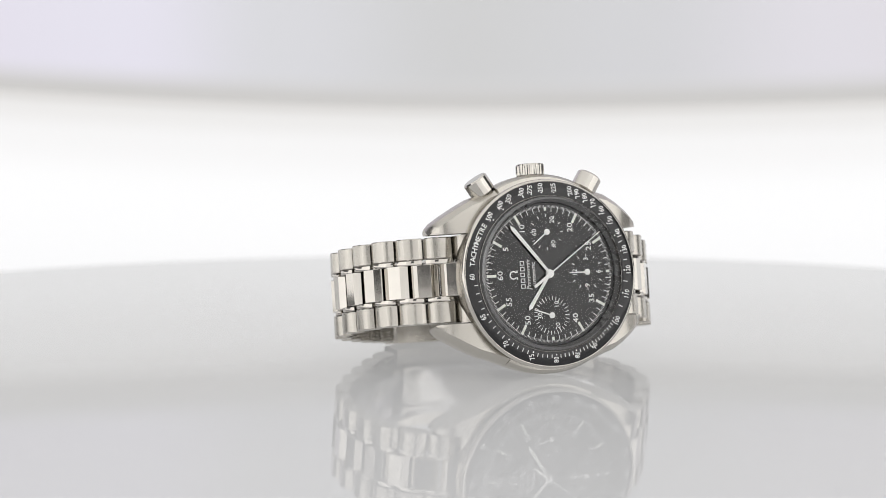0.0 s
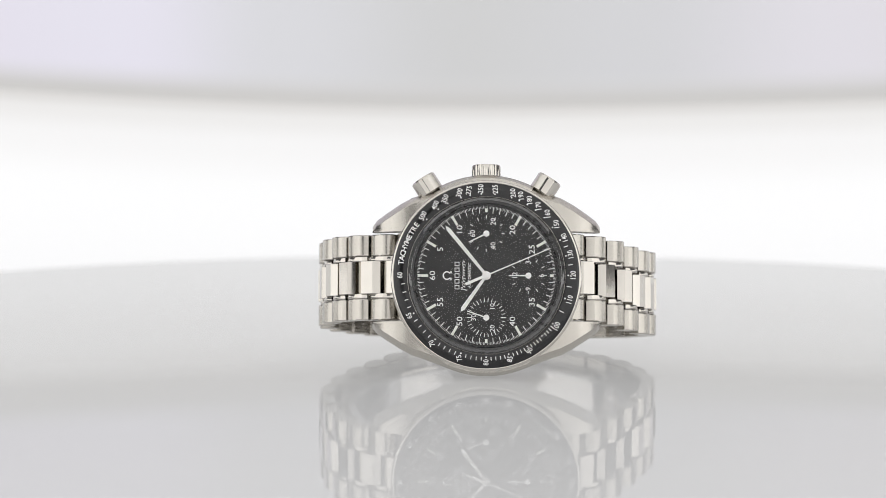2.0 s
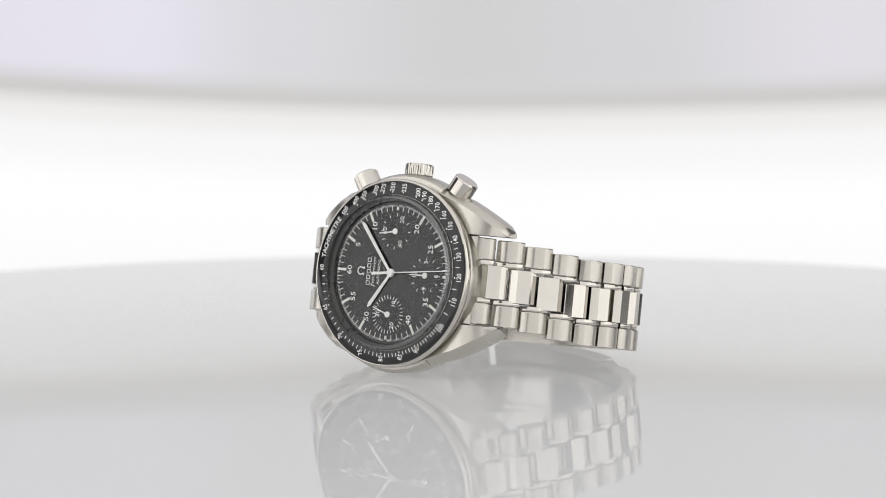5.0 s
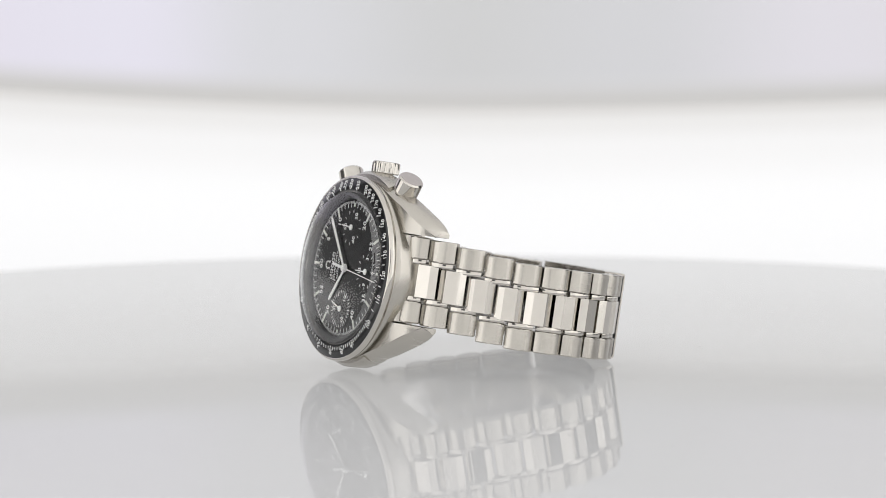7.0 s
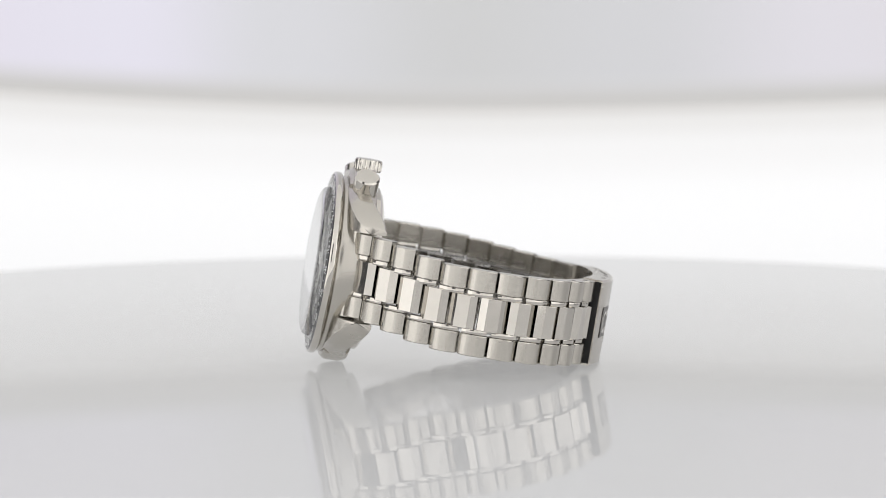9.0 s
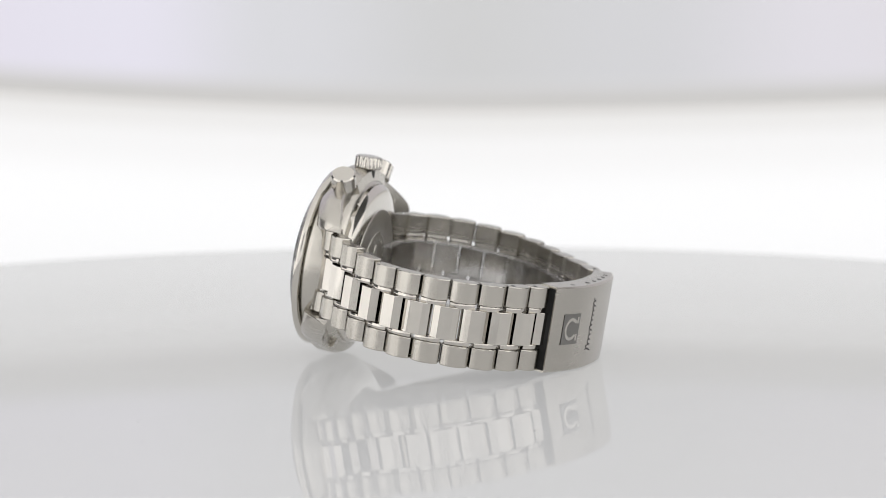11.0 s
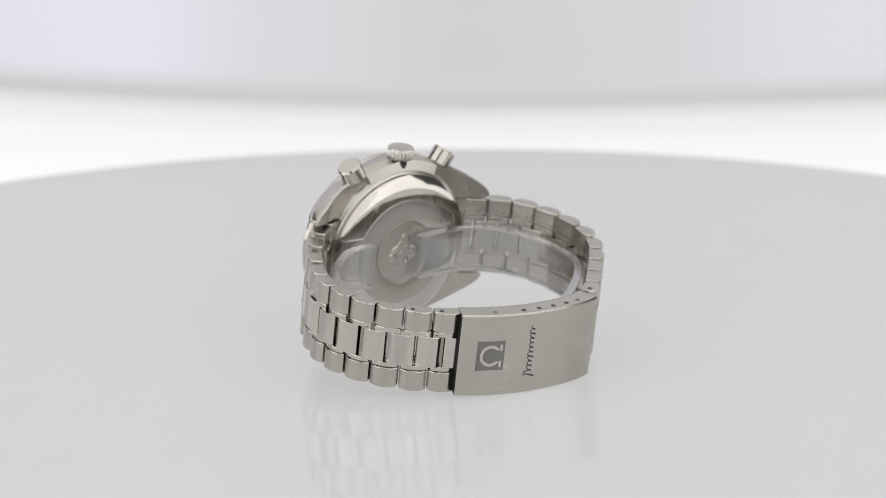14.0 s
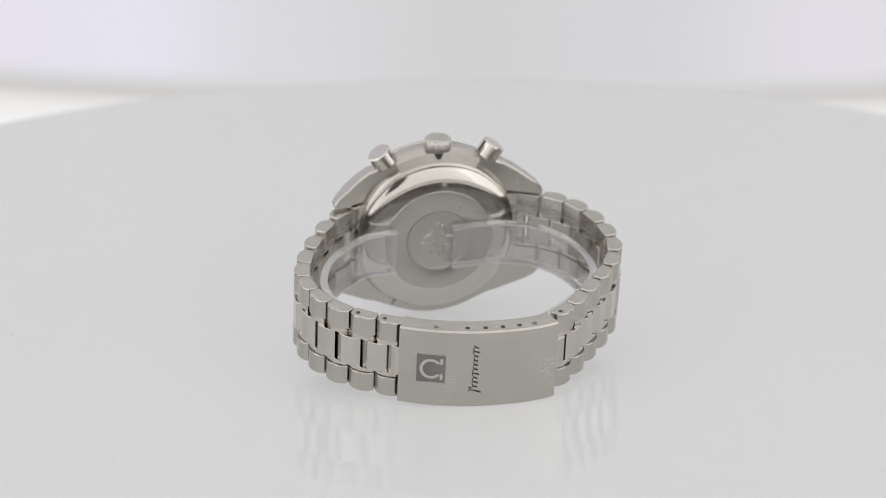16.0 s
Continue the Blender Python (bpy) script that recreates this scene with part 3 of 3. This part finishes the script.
def barrel(length, width, thick, crown_h=0.55, flat=0.0, bevel=0.22, n=10):
    """A link piece: flat inside with chamfered ends, curved or faceted outside, edges broken."""
    h = length / 2
    prof = [(-h, -thick / 2 + 0.55), (-0.84 * h, -thick / 2), (0.84 * h, -thick / 2), (h, -thick / 2 + 0.55)]
    for x in ([h - length * i / n for i in range(n + 1)] if n else [h, 0.94 * h, flat * h, -flat * h, -0.94 * h, -h]):
        k = abs(x) / h
        k = max(0.0, (k - flat) / (1 - flat))
        prof.append((x, thick / 2 - crown_h * k ** (2.2 if n else 1.2) - (0.10 * (x / h) ** 2 if n else 0)))
    bm = bmesh.new()
    f = bm.faces.new([bm.verts.new((x, y, -width / 2)) for x, y in prof])
    r = bmesh.ops.extrude_face_region(bm, geom=[f])
    for v in r["geom"]:
        if isinstance(v, bmesh.types.BMVert):
            v.co.z += width
    rim = [e for e in bm.edges if abs(e.verts[0].co.z - e.verts[1].co.z) < 1e-6]
    bmesh.ops.bevel(bm, geom=rim, offset=bevel, segments=2, affect="EDGES", profile=0.5)
    return bm


pin_me = finish(moved(lathe([(0, -3.3), (1.2, -3.3), (1.2, 3.3), (0, 3.3)], 12, "Z"), MM), "pin", polished)


hole_me = finish(moved(lathe([(0, 0.0), (0.45, 0.0), (0.45, 0.06), (0, 0.06)], 16, "Z"), MM), "pin_hole", ink)


def sunk(d, side=1):
    """How far the bracelet hangs below the dial's middle line."""
    k = min(1.0, max(0.0, (d - 7) / 18 if side > 0 else (d - 12) / 46))
    return CLASP_LOW * k * k * (3 - 2 * k)


def strand(points, count, holes, start):
    at, total = along(spline(points))
    pitch = (total - start) / count
    outer_me = finish(moved(barrel(pitch * 0.95, 4.4, 3.4, 1.1, 0.22), MM), "outer_link", brushed, 22)
    shoulder_me = finish(moved(barrel(pitch * 0.88, 1.0, 2.7, 0.6, 0, 0.1), MM), "shoulder", polished, 35)
    centre_me = finish(moved(barrel(pitch * 0.92, 6.75, 3.4, 1.05, 0.50, 0.10, 0), MM), "centre_link", polished, 6)
    for i in range(-1 if start > 2 else 0, count):
        p, t = at(start + pitch * (i + 0.5))
        low = sunk(p.y, p.x)
        for su in (1, -1):
            ob = part("outer_link", outer_me, None, watch, "", W @ mm_pose(link_pose(p, t, su * 6.6 + low)))
            if su > 0 and i in holes:
                part("pin_hole", hole_me, None, ob, "", Matrix.Translation((pitch * 0.00022, 0.0001, 0.00219)))
            part("shoulder", shoulder_me, None, ob, "", Matrix.Translation((0, 0, -su * 0.00276)))
    for i in range(count + 1):
        p, t = at(min(start + pitch * i, total - 0.4))
        low = sunk(p.y, p.x)
        ob = part("centre_link", centre_me, None, watch, "polished centre link", W @ mm_pose(link_pose(p, t, low)))
        part("pin", pin_me, None, ob)


def mm_pose(m):
    m = m.copy()
    m.translation = m.translation * 0.001
    return m


strand(SIDE_SIX, 10, (8, 9), 3.0)
strand(SIDE_TWELVE, 11, (10,), 1.0)
for sx in (-1, 1):
    bm = loft([[(sx * x, d, u) for u, d in ((-8.9, d0), (8.9, d0), (8.9, d1), (-8.9, d1))] for x, d0, d1 in ((14.0, 3.6, 8.4), (16.6, 4.0, 8.8), (17.6, 4.8, 9.0), (18.2, 6.0, 9.1))])
    wpart("end_link", bm, brushed_case, watch, "fitted end link between the lugs")


def band(points, half, thick, steps, offset=0.0, bevel=0.0, half2=None):
    """A curved strip that follows points; thick is measured outwards from offset."""
    at, total = along(spline(points))
    sections = []
    for i in range(steps + 1):
        p, t = at(total * i / steps)
        m = link_pose(p, t)
        b = bevel
        prof = [(offset, -half), (offset, half), (offset + thick - b, half), (offset + thick, half - b), (offset + thick, -half + b), (offset + thick - b, -half)]
        sections.append([m @ Vector((0, y, z)) for y, z in prof])
    return loft(sections), at, total


bm, clasp_at, clasp_len = band(CLASP, 9.05, 4.45, 36, -2.5, 0.35)
moved(bm, Matrix.Translation((0, 0, CLASP_LOW)))
clasp = wpart("clasp", bm, brushed, watch, "brushed steel folding clasp cover", smooth=30)


def on_clasp(s, u, tilt=0.0, out=1.97):
    """Place for a flat mark on the clasp's face: x right, y up as read with the crown side up."""
    p, t = clasp_at(s)
    m = link_pose(p, t, u + CLASP_LOW) @ Matrix.Translation((0, out, 0))
    return m @ Matrix(((1, 0, 0, 0), (0, 0, 1, 0), (0, 1, 0, 0), (0, 0, 0, 1))) @ Matrix.Diagonal((-1, 1, 1, 1)) @ Matrix.Rotation(radians(tilt), 4, "Z")


p, t = clasp_at(0)
end = link_pose(p, t, CLASP_LOW) @ Matrix.Translation((-0.02 if (link_pose(p, t) @ Vector((1, 0, 0)) - p).dot(t) > 0 else 0.02, 0, 0))
# Black plate on the solid clasp end, painted as shade inside an opening.
wpart("clasp_end_shade", moved(box(-0.05, 0.05, -2.2, 1.65, -8.6, 8.6, 0.02, 1), end), painted_hollow, clasp, "black plate painted as the dark inside of the open end")
plate = wpart("emblem_plate", moved(box(-3.0, 3.0, -3.25, 3.25, -0.06, 0.02, 0.02, 1), on_clasp(6.6, 0.0)), engraved, clasp, "dark etched square")
wpart("emblem", moved(moved(emblem(2.55), Matrix.Diagonal((1, 1, 4, 1))), on_clasp(6.6, 0.0, 90)), polished, plate, "plain raised emblem")
wpart("script_mark", moved(scrawl(11.4, 1.25, 0.17, 0.03), on_clasp(15.4, 0.2, 90)), ink, clasp, "engraved script stroke")
for k, s in enumerate((7.2, 13.6, 17.3, 20.9, 24.4, 27.7)):
    p, t = clasp_at(s)
    m = link_pose(p, t, 9.04 + CLASP_LOW) @ Matrix.Translation((0, 0.3, 0))
    wpart("adjust_hole", moved(lathe([(0, 0.0), (0.5, 0.0), (0.5, 0.05), (0, 0.05)], 16, "Z"), m), engraved if k in (0, 5) else ink, clasp)
bm, *_ = band(drawn_in([(24, 49.2), (19, 53.4), (12, 56.6), (4, 58.2), (-4, 58.5), (-12, 57.0), (-19, 51.8)]), 5.2, 0.9, 30, -0.6, 0.2)
wpart("folding_blade", moved(bm, Matrix.Translation((0, 0, CLASP_LOW))), polished, watch, "polished folding blade inside the clasp")

# clear display cuff inside the bracelet
CUFF = drawn_in([(10, 13.2), (14, 13.6), (18.4, 15.0), (25.4, 21.2), (28.8, 28), (29.6, 35), (27.2, 42.4), (21.5, 49), (14, 53.6), (4, 56.0), (-6, 55.6), (-15, 51.4), (-22.4, 45), (-27.0, 38.8), (-28.4, 32.5), (-26.6, 23), (-21, 15.4), (-12.6, 12.8), (-2.6, 13.2)])
HANG = Matrix(((1, 0, 0, 0), (0, 1, 0, 0), (0, -0.043, 1, -0.3), (0, 0, 0, 1)))
cuff = tagged(new("display_cuff"), "clear plastic display cuff inside the watch bracelet", "display cuff")
for nm, u, half, thick, mat, note in (("sleeve", 0.0, 4.55, 1.6, cuff_mat, ""), ("rim", 4.82, 0.25, 1.7, cuff_rim, "bright frosted rim"), ("rim", -4.82, 0.25, 1.7, cuff_rim, "bright frosted rim")):
    bm, *_ = band(CUFF, half, thick, 120, -thick / 2, 0.12)
    ob = part(nm, moved(bm, WM @ HANG @ Matrix.Translation((0, 0, u))), mat, cuff, note)
    ob.visible_shadow = False


# ---- what moves: turntable with the watch and its cuff, running pointers, tilting arm ----
def motions():
    spin = [(t, 23.0 - 11.825 * t) for t in range(0, 17)]
    for ob in (watch, turntable, cuff):
        walk(ob, [(t, pose(0, 0, 0, 0, 0, a)) for t, a in spin])
    walk(backdrop, arm_rows_of_backdrop())
    for ob, base, first in ((chrono_hand, chrono_base, 145.0), (small_hand, small_base, -38.0)):
        walk(ob, [(t, base @ Matrix.Rotation(-radians(first + 6 * t), 4, "Z")) for t in range(0, 17, 2)])


def arm_rows_of_backdrop():
    back_to_start = Matrix.Translation(PIVOT).inverted()
    return [(t, m @ back_to_start) for t, m in arm_rows]


motions()
